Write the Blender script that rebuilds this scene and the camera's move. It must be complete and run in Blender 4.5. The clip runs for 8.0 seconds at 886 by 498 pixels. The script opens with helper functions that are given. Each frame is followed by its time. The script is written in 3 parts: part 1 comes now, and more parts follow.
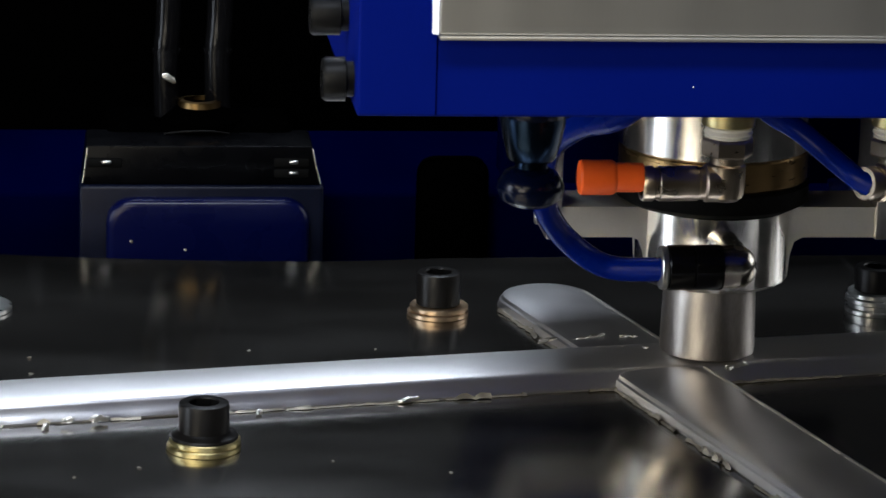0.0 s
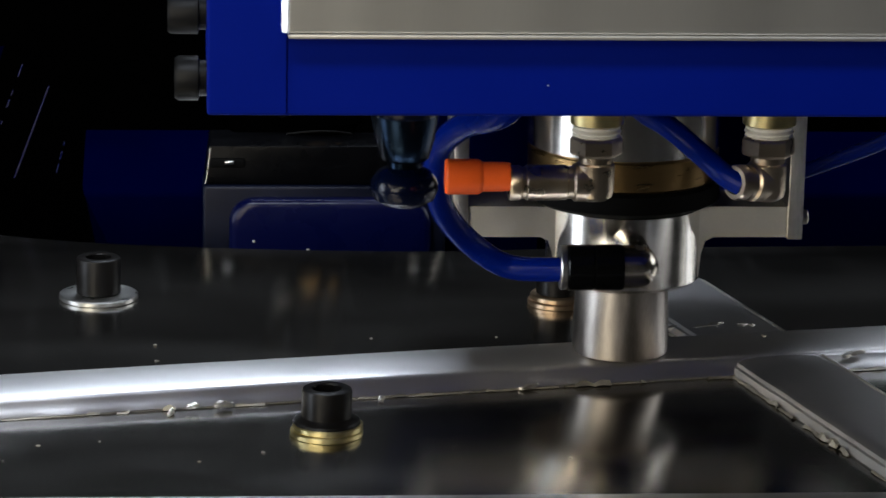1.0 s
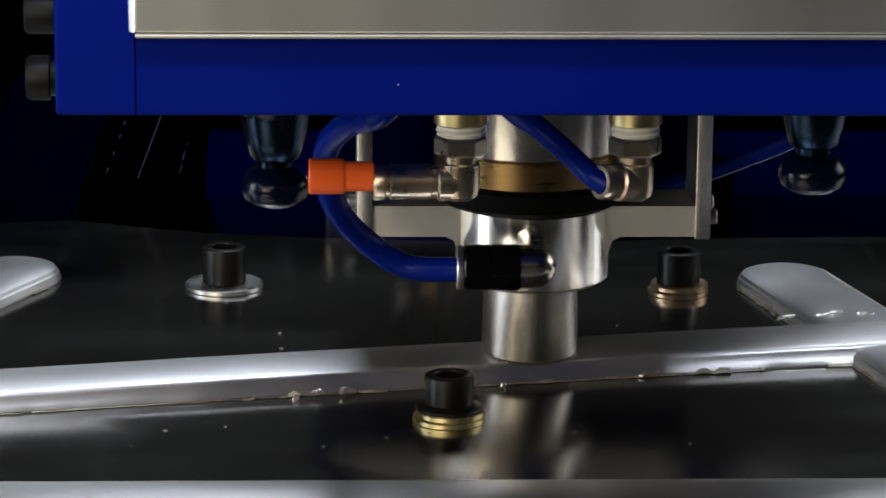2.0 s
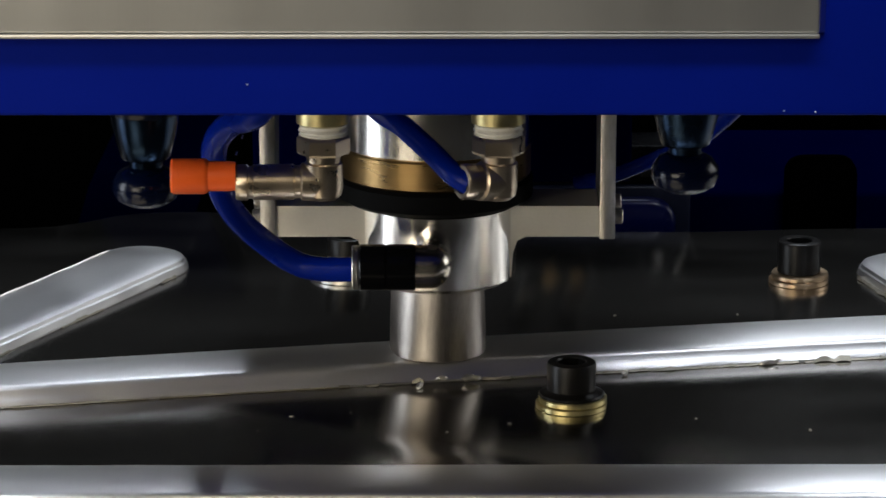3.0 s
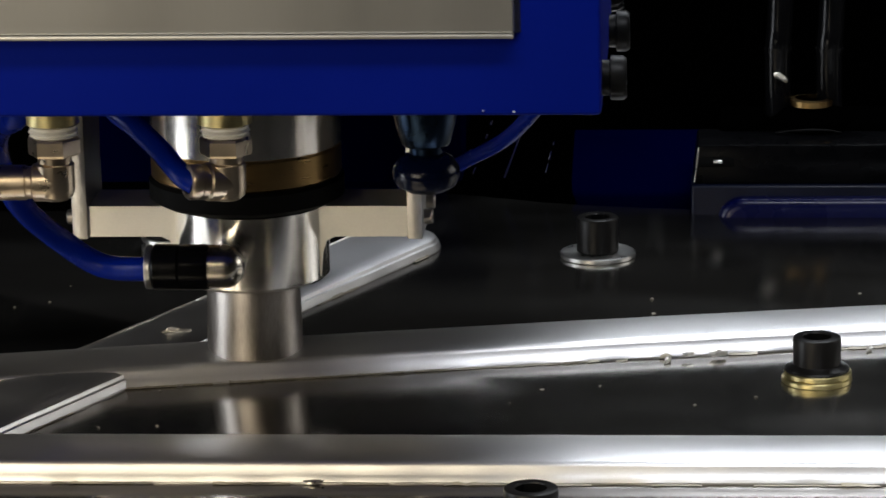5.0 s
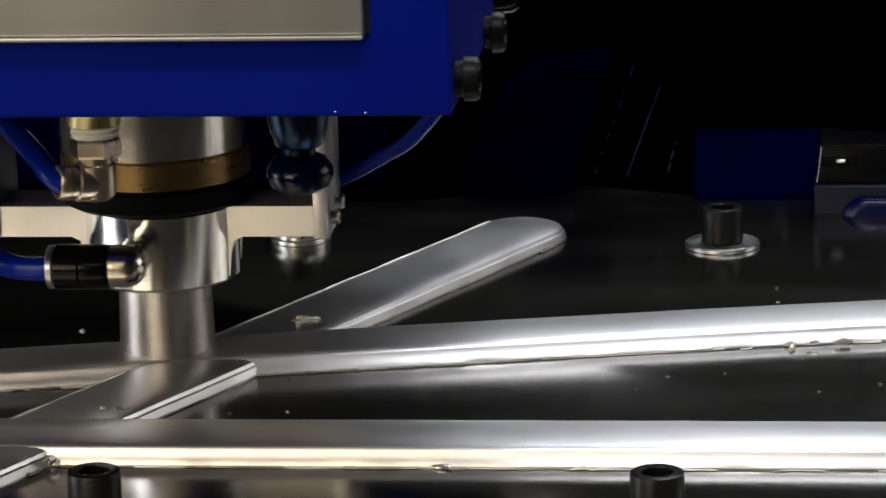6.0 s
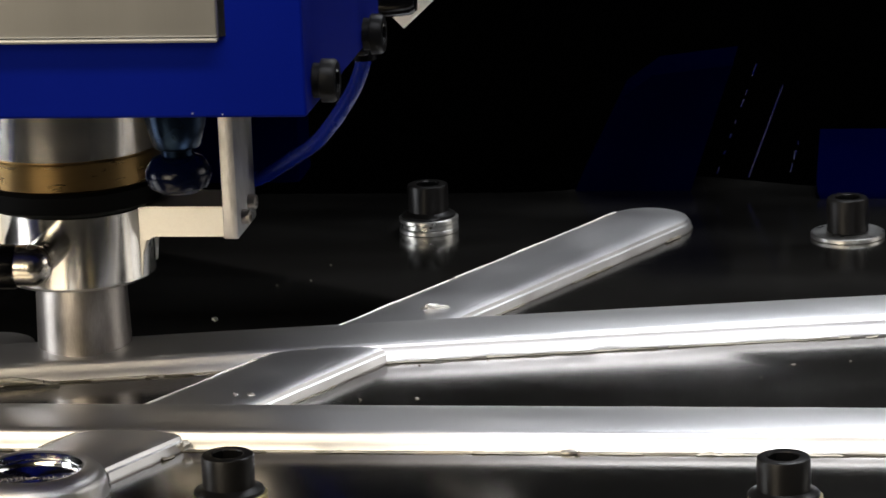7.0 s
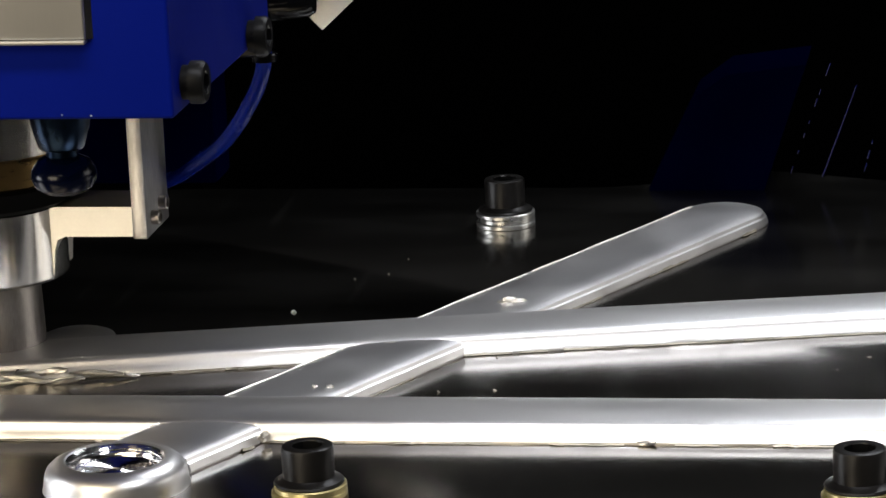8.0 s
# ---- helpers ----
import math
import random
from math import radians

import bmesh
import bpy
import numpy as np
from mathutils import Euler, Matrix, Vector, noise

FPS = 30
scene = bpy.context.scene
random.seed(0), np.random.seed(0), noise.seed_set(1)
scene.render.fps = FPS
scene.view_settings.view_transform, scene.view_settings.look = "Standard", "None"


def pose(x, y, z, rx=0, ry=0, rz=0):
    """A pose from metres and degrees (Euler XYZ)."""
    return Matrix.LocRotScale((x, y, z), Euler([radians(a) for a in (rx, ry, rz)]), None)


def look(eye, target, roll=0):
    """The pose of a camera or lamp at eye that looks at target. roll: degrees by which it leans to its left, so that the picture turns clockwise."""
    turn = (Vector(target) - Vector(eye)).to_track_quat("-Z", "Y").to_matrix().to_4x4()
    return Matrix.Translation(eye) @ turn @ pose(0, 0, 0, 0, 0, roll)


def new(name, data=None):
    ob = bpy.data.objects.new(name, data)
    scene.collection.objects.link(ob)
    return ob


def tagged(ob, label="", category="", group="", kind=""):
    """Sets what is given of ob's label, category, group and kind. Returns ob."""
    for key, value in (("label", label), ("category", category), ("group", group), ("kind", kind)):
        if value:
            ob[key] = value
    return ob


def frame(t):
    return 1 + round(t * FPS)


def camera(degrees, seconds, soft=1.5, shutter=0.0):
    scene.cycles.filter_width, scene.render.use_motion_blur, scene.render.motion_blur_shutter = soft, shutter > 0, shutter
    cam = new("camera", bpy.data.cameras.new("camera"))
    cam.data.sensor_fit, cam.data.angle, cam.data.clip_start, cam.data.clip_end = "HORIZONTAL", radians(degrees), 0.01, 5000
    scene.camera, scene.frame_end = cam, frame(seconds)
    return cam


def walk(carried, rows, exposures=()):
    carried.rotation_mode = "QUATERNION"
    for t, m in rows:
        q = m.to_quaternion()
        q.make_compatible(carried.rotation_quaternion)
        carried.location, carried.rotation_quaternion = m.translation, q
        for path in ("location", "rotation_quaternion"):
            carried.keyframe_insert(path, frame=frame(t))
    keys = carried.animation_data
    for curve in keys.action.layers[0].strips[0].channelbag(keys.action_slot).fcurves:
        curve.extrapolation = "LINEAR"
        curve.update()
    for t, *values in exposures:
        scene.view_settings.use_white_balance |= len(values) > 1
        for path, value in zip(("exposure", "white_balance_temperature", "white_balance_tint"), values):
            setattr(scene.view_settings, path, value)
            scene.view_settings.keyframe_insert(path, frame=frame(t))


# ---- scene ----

TOP = 0.9            # height of the machined plate's face above the floor
EYE = TOP + 0.327    # the lens
MM = 0.001
PAN_END = 7.6


def still(t):
    return min(t, PAN_END)


TIMES = [0.0, 0.5, 1.0, 1.5, 2.0, 2.5, 3.0, 3.5, 4.0, 4.5, 5.0, 5.5, 6.0, 6.5, 7.0, 7.3, 7.5, 7.6, 7.7, 7.8, 8.0]


def eye_pose(t):
    s = still(t)
    w = (s - 3.8) / 3.8
    yaw = math.degrees(-0.11189 + 0.037142 * s - 0.00022 * w * w)
    pitch = math.degrees(0.25409 - 0.00086 * w - 0.00243 * w * w)
    roll = math.degrees(0.0077 + 0.03574 * w - 0.00027 * w * w)
    return pose(0, 0, EYE, 0, 0, yaw) @ pose(0, 0, 0, 90 - pitch) @ pose(0, 0, 0, 0, 0, -roll)


cam = camera(14.894, 8.0, soft=1.5, shutter=0.3)
EXPOSURES = [(0.0, 0.36, 5900, 9), (1.5, 0.42, 5980, 9), (4.0, 0.24, 6250, 9), (5.5, 0.20, 6400, 10), (8.0, 0.40, 6500, 11)]
walk(cam, [(t, eye_pose(t)) for t in TIMES], EXPOSURES)


# ---- light ----
world = bpy.data.worlds.new("workshop_air")
world.use_nodes = True
world.node_tree.nodes["Background"].inputs[0].default_value = (0.5, 0.55, 0.65, 1)
world.node_tree.nodes["Background"].inputs[1].default_value = 0.0015
scene.world = world


def area_light(name, eye, target, sx, sy, watts, colour):
    data = bpy.data.lights.new(name, "AREA")
    data.shape, data.size, data.size_y = "RECTANGLE", sx, sy
    data.energy, data.color = watts, colour
    ob = new(name, data)
    ob.matrix_basis = look(eye, target)
    return tagged(ob, kind="structure")


area_light("light_tube", (0.05, 0.42, TOP + 1.25), (0.05, 1.0, TOP), 1.4, 0.14, 15, (0.93, 0.95, 1.0))
area_light("light_front", (-0.52, 0.22, TOP + 0.62), (-0.12, 1.0, TOP), 0.9, 0.22, 3.2, (1.0, 0.86, 0.62))
area_light("light_room", (-0.78, -0.20, TOP + 0.30), (-0.10, 1.0, TOP + 0.05), 0.6, 0.45, 4.6, (1.0, 0.87, 0.67))
area_light("light_work", (0.40, 1.72, TOP + 0.95), (0.05, 1.0, TOP), 0.40, 0.35, 1.2, (0.95, 0.97, 1.0))
area_light("light_lamp", (0.10, 1.68, TOP + 1.0), (0.05, 1.05, TOP), 0.40, 0.35, 4.0, (0.90, 0.94, 1.0))
area_light("light_left", (-1.3, 0.80, TOP + 0.28), (0.0, 1.0, TOP + 0.06), 0.4, 0.7, 5.5, (0.93, 0.96, 1.0))
area_light("light_right", (1.3, 1.40, TOP + 0.45), (-0.15, 1.05, TOP), 0.8, 0.5, 2.2, (1.0, 0.97, 0.92))


# ---- materials ----
def mat(name, base, rough=0.5, metal=0.0, vary=0.15, scale=60, fine=900, bump=0.05, rough_vary=0.1, stretch=(1, 1, 1), coat=0.0, specular=0.5, scratch=0.0, across=None):
    m = bpy.data.materials.new(name)
    m.use_nodes = True
    n, l = m.node_tree.nodes, m.node_tree.links
    bsdf = n["Principled BSDF"]
    bsdf.inputs["Metallic"].default_value = metal
    bsdf.inputs["Coat Weight"].default_value = coat
    bsdf.inputs["Coat Roughness"].default_value = 0.1
    bsdf.inputs["Specular IOR Level"].default_value = specular
    if across:
        # fine milling marks: the gloss spreads across them
        way = n.new("ShaderNodeCombineXYZ")
        for i in range(3):
            way.inputs[i].default_value = across[i]
        l.new(way.outputs[0], bsdf.inputs["Tangent"])
        bsdf.inputs["Anisotropic"].default_value = 0.35
    tex = n.new("ShaderNodeTexCoord")
    mapping = n.new("ShaderNodeMapping")
    mapping.inputs["Scale"].default_value = stretch
    l.new(tex.outputs["Object"], mapping.inputs["Vector"])
    big, small = n.new("ShaderNodeTexNoise"), n.new("ShaderNodeTexNoise")
    big.inputs["Scale"].default_value, small.inputs["Scale"].default_value = scale, fine
    big.inputs["Detail"].default_value, small.inputs["Detail"].default_value = 5, 3
    for t in (big, small):
        l.new(mapping.outputs["Vector"], t.inputs["Vector"])
    add = n.new("ShaderNodeMath")
    add.operation = "ADD"
    half = n.new("ShaderNodeMath")
    half.operation = "MULTIPLY"
    half.inputs[1].default_value = 0.5
    l.new(small.outputs["Fac"], half.inputs[0])
    l.new(big.outputs["Fac"], add.inputs[0])
    l.new(half.outputs[0], add.inputs[1])
    ramp = n.new("ShaderNodeMapRange")
    ramp.inputs["From Min"].default_value, ramp.inputs["From Max"].default_value = 0.4, 1.1
    l.new(add.outputs[0], ramp.inputs["Value"])
    mix = n.new("ShaderNodeMix")
    mix.data_type = "RGBA"
    mix.inputs[6].default_value = (*[c * (1 - vary) for c in base], 1)
    mix.inputs[7].default_value = (*[min(1, c * (1 + vary)) for c in base], 1)
    l.new(ramp.outputs[0], mix.inputs[0])
    l.new(mix.outputs[2], bsdf.inputs["Base Color"])
    rr = n.new("ShaderNodeMapRange")
    rr.inputs["From Min"].default_value, rr.inputs["From Max"].default_value = 0.3, 0.7
    rr.inputs["To Min"].default_value, rr.inputs["To Max"].default_value = max(0.02, rough - rough_vary), min(1, rough + rough_vary)
    l.new(big.outputs["Fac"], rr.inputs["Value"])
    l.new(rr.outputs[0], bsdf.inputs["Roughness"])
    if scratch:
        turn = n.new("ShaderNodeMapping")
        turn.inputs["Rotation"].default_value = (0, 0, 0.9)
        turn.inputs["Scale"].default_value = (60, 3.5, 1)
        l.new(tex.outputs["Object"], turn.inputs["Vector"])
        marks = n.new("ShaderNodeTexNoise")
        marks.inputs["Scale"].default_value, marks.inputs["Detail"].default_value = 2.2, 6
        l.new(turn.outputs["Vector"], marks.inputs["Vector"])
        cut = n.new("ShaderNodeMapRange")
        cut.inputs["From Min"].default_value, cut.inputs["From Max"].default_value = 0.60, 0.85
        cut.inputs["To Max"].default_value = scratch
        l.new(marks.outputs["Fac"], cut.inputs["Value"])
        plus = n.new("ShaderNodeMath")
        l.new(rr.outputs[0], plus.inputs[0])
        l.new(cut.outputs[0], plus.inputs[1])
        l.new(plus.outputs[0], bsdf.inputs["Roughness"])
    if bump:
        b = n.new("ShaderNodeBump")
        b.inputs["Strength"].default_value, b.inputs["Distance"].default_value = bump, 0.0004
        l.new(add.outputs[0], b.inputs["Height"])
        l.new(b.outputs[0], bsdf.inputs["Normal"])
    return m


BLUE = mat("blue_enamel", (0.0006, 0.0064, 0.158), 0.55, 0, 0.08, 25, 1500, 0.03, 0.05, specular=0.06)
# the same blue with the shade of the rear put into its colour
BLUE_SHADED = mat("blue_paint_shaded", (0.0001, 0.0004, 0.0115), 0.5, 0, 0.2, 30, 900, 0.06, 0.06, specular=0.0)
FACE = mat("brushed_steel", (0.46, 0.445, 0.41), 0.5, 1, 0.04, 10, 400, 0.03, 0.03, stretch=(6, 1, 0.25))
ALU = mat("machined_aluminium", (0.78, 0.77, 0.765), 0.38, 1, 0.06, 30, 2200, 0.05, 0.03, stretch=(0.5, 2, 1), across=(0, 1, 0))
ALU_BAR = mat("milled_bar_aluminium", (0.76, 0.75, 0.75), 0.38, 1, 0.08, 40, 2200, 0.05, 0.04, stretch=(1, 1, 1))
ALU_BRIGHT = mat("turned_aluminium", (0.86, 0.83, 0.78), 0.18, 1, 0.08, 40, 500, 0.004, 0.02, stretch=(0.03, 0.03, 4))
ALU_MATT = mat("milled_aluminium", (0.93, 0.90, 0.82), 0.46, 1, 0.06, 60, 1600, 0.05, 0.04)
SIDE = mat("scuffed_aluminium", (0.58, 0.57, 0.56), 0.36, 1, 0.35, 70, 900, 0.1, 0.1, stretch=(1, 1, 0.3), scratch=0.2)
TOOL = mat("worn_tool_steel", (0.38, 0.35, 0.32), 0.38, 1, 0.3, 90, 700, 0.05, 0.06, stretch=(3, 3, 0.5))
PLATE = mat("plate_steel", (0.36, 0.345, 0.32), 0.17, 1, 0.22, 14, 900, 0.015, 0.035, stretch=(0.6, 1.6, 1), scratch=0.06)
BLACK = mat("black_oxide", (0.0055, 0.005, 0.0046), 0.38, 0.1, 0.3, 150, 2500, 0.05, 0.08, specular=0.22)
ZINC = mat("yellow_zinc", (0.66, 0.57, 0.28), 0.36, 1, 0.2, 160, 2000, 0.06, 0.08)
WASHER = mat("steel_washer", (0.62, 0.62, 0.60), 0.34, 1, 0.2, 160, 2000, 0.06, 0.08)
COPPER = mat("copper_washer", (0.62, 0.46, 0.30), 0.36, 1, 0.25, 160, 2000, 0.06, 0.08)
NICKEL = mat("nickel_plate", (0.66, 0.61, 0.53), 0.24, 1, 0.1, 120, 1500, 0.03, 0.05)
BRASS = mat("nickel_brass", (0.50, 0.42, 0.32), 0.31, 1, 0.12, 120, 1500, 0.04, 0.05)
GOLD = mat("gold_anodised", (0.27, 0.175, 0.072), 0.30, 1, 0.08, 80, 1200, 0.03, 0.04, stretch=(1, 1, 6))
ORANGE = mat("orange_plastic", (0.85, 0.12, 0.012), 0.45, 0, 0.08, 90, 1500, 0.04, 0.05, specular=0.3)
TUBE = mat("blue_polyurethane", (0.0012, 0.010, 0.16), 0.26, 0, 0.1, 60, 900, 0.0, 0.02, specular=0.09)
CUP = mat("blue_glossy_plastic", (0.0008, 0.0026, 0.014), 0.2, 0, 0.15, 60, 900, 0.02, 0.04, specular=0.25)
CUP_METAL = mat("smoky_blue_metal", (0.014, 0.026, 0.05), 0.26, 1, 0.3, 60, 900, 0.03, 0.06)
RUBBER = mat("black_rubber", (0.003, 0.003, 0.003), 0.7, 0, 0.2, 120, 1500, 0.05, 0.06, specular=0.05)
BLACK_PLASTIC = mat("black_plastic", (0.003, 0.003, 0.0034), 0.18, 0, 0.2, 120, 1500, 0.02, 0.05, specular=0.16)
WHITE_PLASTIC = mat("white_tape", (0.75, 0.72, 0.62), 0.5, 0, 0.1, 200, 1500, 0.05, 0.05)
DARK_STEEL = mat("dark_bracket_steel", (0.006, 0.006, 0.006), 0.42, 0.2, 0.3, 60, 900, 0.06, 0.08, specular=0.12)
FLASH = mat("metal_flash", (0.44, 0.41, 0.34), 0.55, 1, 0.25, 300, 2500, 0.15, 0.08)
FLASH_BRIGHT = mat("torn_metal", (0.82, 0.79, 0.72), 0.34, 1, 0.15, 300, 2500, 0.1, 0.08)
MIRROR = mat("polished_bore", (0.90, 0.90, 0.90), 0.17, 1, 0.1, 120, 420, 0.6, 0.05)
BED = mat("bed_cast_iron", (0.02, 0.021, 0.024), 0.7, 0.0, 0.3, 20, 400, 0.1, 0.1, specular=0.1)
NEAR_BLACK = mat("near_black", (0.0003, 0.0003, 0.0003), 0.95, 0, 0.2, 20, 400, 0.0, 0.03, specular=0.0)
COVER = mat("blue_gloss_cover", (0.0003, 0.0015, 0.03), 0.28, 0, 0.2, 30, 900, 0.05, 0.06, specular=0.25)
# blue of the slanting cover, darkened to stand for light falling off
BLUE_DIM = mat("blue_paint_dim", (0.00005, 0.0002, 0.0045), 0.6, 0, 0.3, 30, 900, 0.05, 0.06, specular=0.0)
HOOD = mat("black_glossy_bracket", (0.0012, 0.0013, 0.0018), 0.3, 0, 0.3, 60, 900, 0.04, 0.08, specular=0.07)
LIP = mat("scuffed_steel_lip", (0.0025, 0.004, 0.013), 0.4, 0.1, 0.5, 50, 700, 0.06, 0.08, specular=0.2)
WALL = mat("workshop_wall", (0.012, 0.012, 0.012), 0.9, 0, 0.2, 2, 40, 0.1, 0.05)
CONCRETE = mat("workshop_floor", (0.10, 0.10, 0.095), 0.8, 0, 0.25, 2, 60, 0.2, 0.1)


# ---- mesh helpers (millimetres in, metres out) ----
def part(name, bm, material, parent=None, label="", smooth=True, angle=35):
    for v in bm.verts:
        v.co *= MM
    bmesh.ops.recalc_face_normals(bm, faces=bm.faces)
    me = bpy.data.meshes.new(name)
    for f in bm.faces:
        f.smooth = smooth
    for e in bm.edges:
        if smooth and len(e.link_faces) == 2 and e.calc_face_angle(0) > radians(angle):
            e.smooth = False
    bm.to_mesh(me)
    bm.free()
    me.materials.append(material)
    ob = new(name, me)
    if parent:
        ob.parent = parent
    return tagged(ob, label) if label else ob


def box(x0, x1, y0, y1, z0, z1, bevel=0.6, segments=2, bm=None):
    bm = bm or bmesh.new()
    made = bmesh.ops.create_cube(bm, size=1)["verts"]
    for v in made:
        v.co = Vector(((x0 + x1) / 2 + v.co.x * (x1 - x0), (y0 + y1) / 2 + v.co.y * (y1 - y0), (z0 + z1) / 2 + v.co.z * (z1 - z0)))
    if bevel:
        edges = {e for v in made for e in v.link_edges}
        bmesh.ops.bevel(bm, geom=list(edges), offset=bevel, segments=segments, affect="EDGES", profile=0.5)
    return bm


def lathe(profile, centre=(0, 0, 0), turn=None, sides=48, bm=None):
    """Turns a profile of (radius, height) round the z axis, then moves it by turn and centre."""
    bm = bm or bmesh.new()
    m = Matrix.Translation(centre) @ (turn or Matrix())
    rings = []
    for r, z in profile:
        if r < 1e-4:
            rings.append([bm.verts.new(m @ Vector((0, 0, z)))])
        else:
            rings.append([bm.verts.new(m @ Vector((r * math.cos(a), r * math.sin(a), z))) for a in (2 * math.pi * i / sides for i in range(sides))])
    for a, b in zip(rings, rings[1:]):
        for i in range(sides):
            j = (i + 1) % sides
            if len(a) == 1 and len(b) == 1:
                continue
            if len(a) == 1:
                bm.faces.new((a[0], b[i], b[j]))
            elif len(b) == 1:
                bm.faces.new((a[i], a[j], b[0]))
            else:
                bm.faces.new((a[i], a[j], b[j], b[i]))
    return bm


def smooth_path(points, steps=10):
    p = [Vector(q) for q in points]
    p = [2 * p[0] - p[1]] + p + [2 * p[-1] - p[-2]]
    out = []
    for i in range(1, len(p) - 2):
        for k in range(steps):
            t = k / steps
            a, b, c, d = p[i - 1], p[i], p[i + 1], p[i + 2]
            out.append(0.5 * ((2 * b) + (c - a) * t + (2 * a - 5 * b + 4 * c - d) * t * t + (3 * b - a - 3 * c + d) * t ** 3))
    out.append(p[-2])
    return out


def pipe(points, radius, sides=16, steps=10, bm=None):
    """A round hose along a smooth line through the points."""
    bm = bm or bmesh.new()
    path = smooth_path(points, steps)
    rings, up = [], Vector((0.3, 0.2, 1)).normalized()
    for i, c in enumerate(path):
        d = (path[min(i + 1, len(path) - 1)] - path[max(i - 1, 0)]).normalized()
        u = (up - d * up.dot(d)).normalized()
        w = d.cross(u)
        up = u
        rings.append([bm.verts.new(c + radius * (u * math.cos(a) + w * math.sin(a))) for a in (2 * math.pi * k / sides for k in range(sides))])
    for a, b in zip(rings, rings[1:]):
        for k in range(sides):
            j = (k + 1) % sides
            bm.faces.new((a[k], a[j], b[j], b[k]))
    bm.faces.new(rings[0])
    bm.faces.new(rings[-1])
    return bm


def bead_profile(width, height, crown):
    """Section of a long rib: undercut foot, slanting stepped flank, small fillet, crowned top; (across, up)."""
    h = width / 2
    pts = [(-h + 0.6, -0.5), (-h + 0.5, 0.35), (-h - 0.05, 0.75), (-h + 0.85, height * 0.38), (-h + 1.2, height * 0.43), (-h + 2.0, height - 1.7)]
    for f in (0.17, 0.33, 0.5, 0.67, 0.83):
        a, b, c = (1 - f) ** 2, 2 * f * (1 - f), f * f
        pts.append((-h + 2.0 * a + 2.51 * b + 4.4 * c, height - 1.7 * a - 0.37 * b))
    edge = h - 4.4
    pts += [(-edge * f, height + crown * (1 - f * f)) for f in (1.0, 0.85, 0.7, 0.5, 0.25)]
    return pts + [(0, height + crown)] + [(-x, z) for x, z in reversed(pts)]


def bar_profile(width, height, crown):
    """Section of a diagonal bar: flat top whose edges are cut in two narrow steps."""
    h = width / 2
    pts = [(-h + 0.6, -0.5), (-h + 0.5, 0.3), (-h, 0.65), (-h + 0.7, height * 0.56), (-h + 1.4, height * 0.64), (-h + 1.9, height * 0.85), (-h + 2.7, height * 0.91), (-h + 4.2, height)]
    return pts + [(-h + 9, height + 0.7 * crown), (0, height + crown)] + [(-x, z) for x, z in reversed(pts + [(-h + 9, height + 0.7 * crown)])]


def rib(path, prof, round_end=False):
    """A raised bead with rounded shoulders swept along a line on the plate; its far end may be half round."""
    bm = bmesh.new()
    rings, n = [], len(path)
    for i, c in enumerate(path):
        d = (path[min(i + 1, n - 1)] - path[max(i - 1, 0)]).normalized()
        side = Vector((d.y, -d.x, 0))
        wander = 0.25 * noise.noise(c * 0.06 + Vector((prof[0][0], 0, 0)))
        ragged = 0.45 * noise.noise(c * 0.21) + 0.25 * noise.noise(c * 0.7)
        rings.append([bm.verts.new(c + side * (x + (wander + (ragged if z < 1.5 else 0)) * (1 if x > 0 else -1)) + Vector((0, 0, z + (0.5 * ragged if 0.5 < z < 1.5 else 0)))) for x, z in prof])
    for a, b in zip(rings, rings[1:]):
        for j in range(len(prof) - 1):
            bm.faces.new((a[j], a[j + 1], b[j + 1], b[j]))
    bm.faces.new(rings[0])
    if round_end:
        c = path[-1]
        d = (path[-1] - path[-2]).normalized()
        side = Vector((d.y, -d.x, 0))
        half = [(x, z) for x, z in prof if x > 0.01]
        top = bm.verts.new(c + Vector((0, 0, prof[len(prof) // 2][1])))
        fan = []
        for k in range(25):
            a = math.pi * k / 24
            out = side * math.cos(a) + d * math.sin(a)
            fan.append([bm.verts.new(c + out * x + Vector((0, 0, z))) for x, z in half])
        for a, b in zip(fan, fan[1:]):
            bm.faces.new((top, a[0], b[0]))
            for j in range(len(half) - 1):
                bm.faces.new((a[j], a[j + 1], b[j + 1], b[j]))
        bmesh.ops.remove_doubles(bm, verts=bm.verts, dist=0.3)
    else:
        bm.faces.new(rings[-1])
    return bm


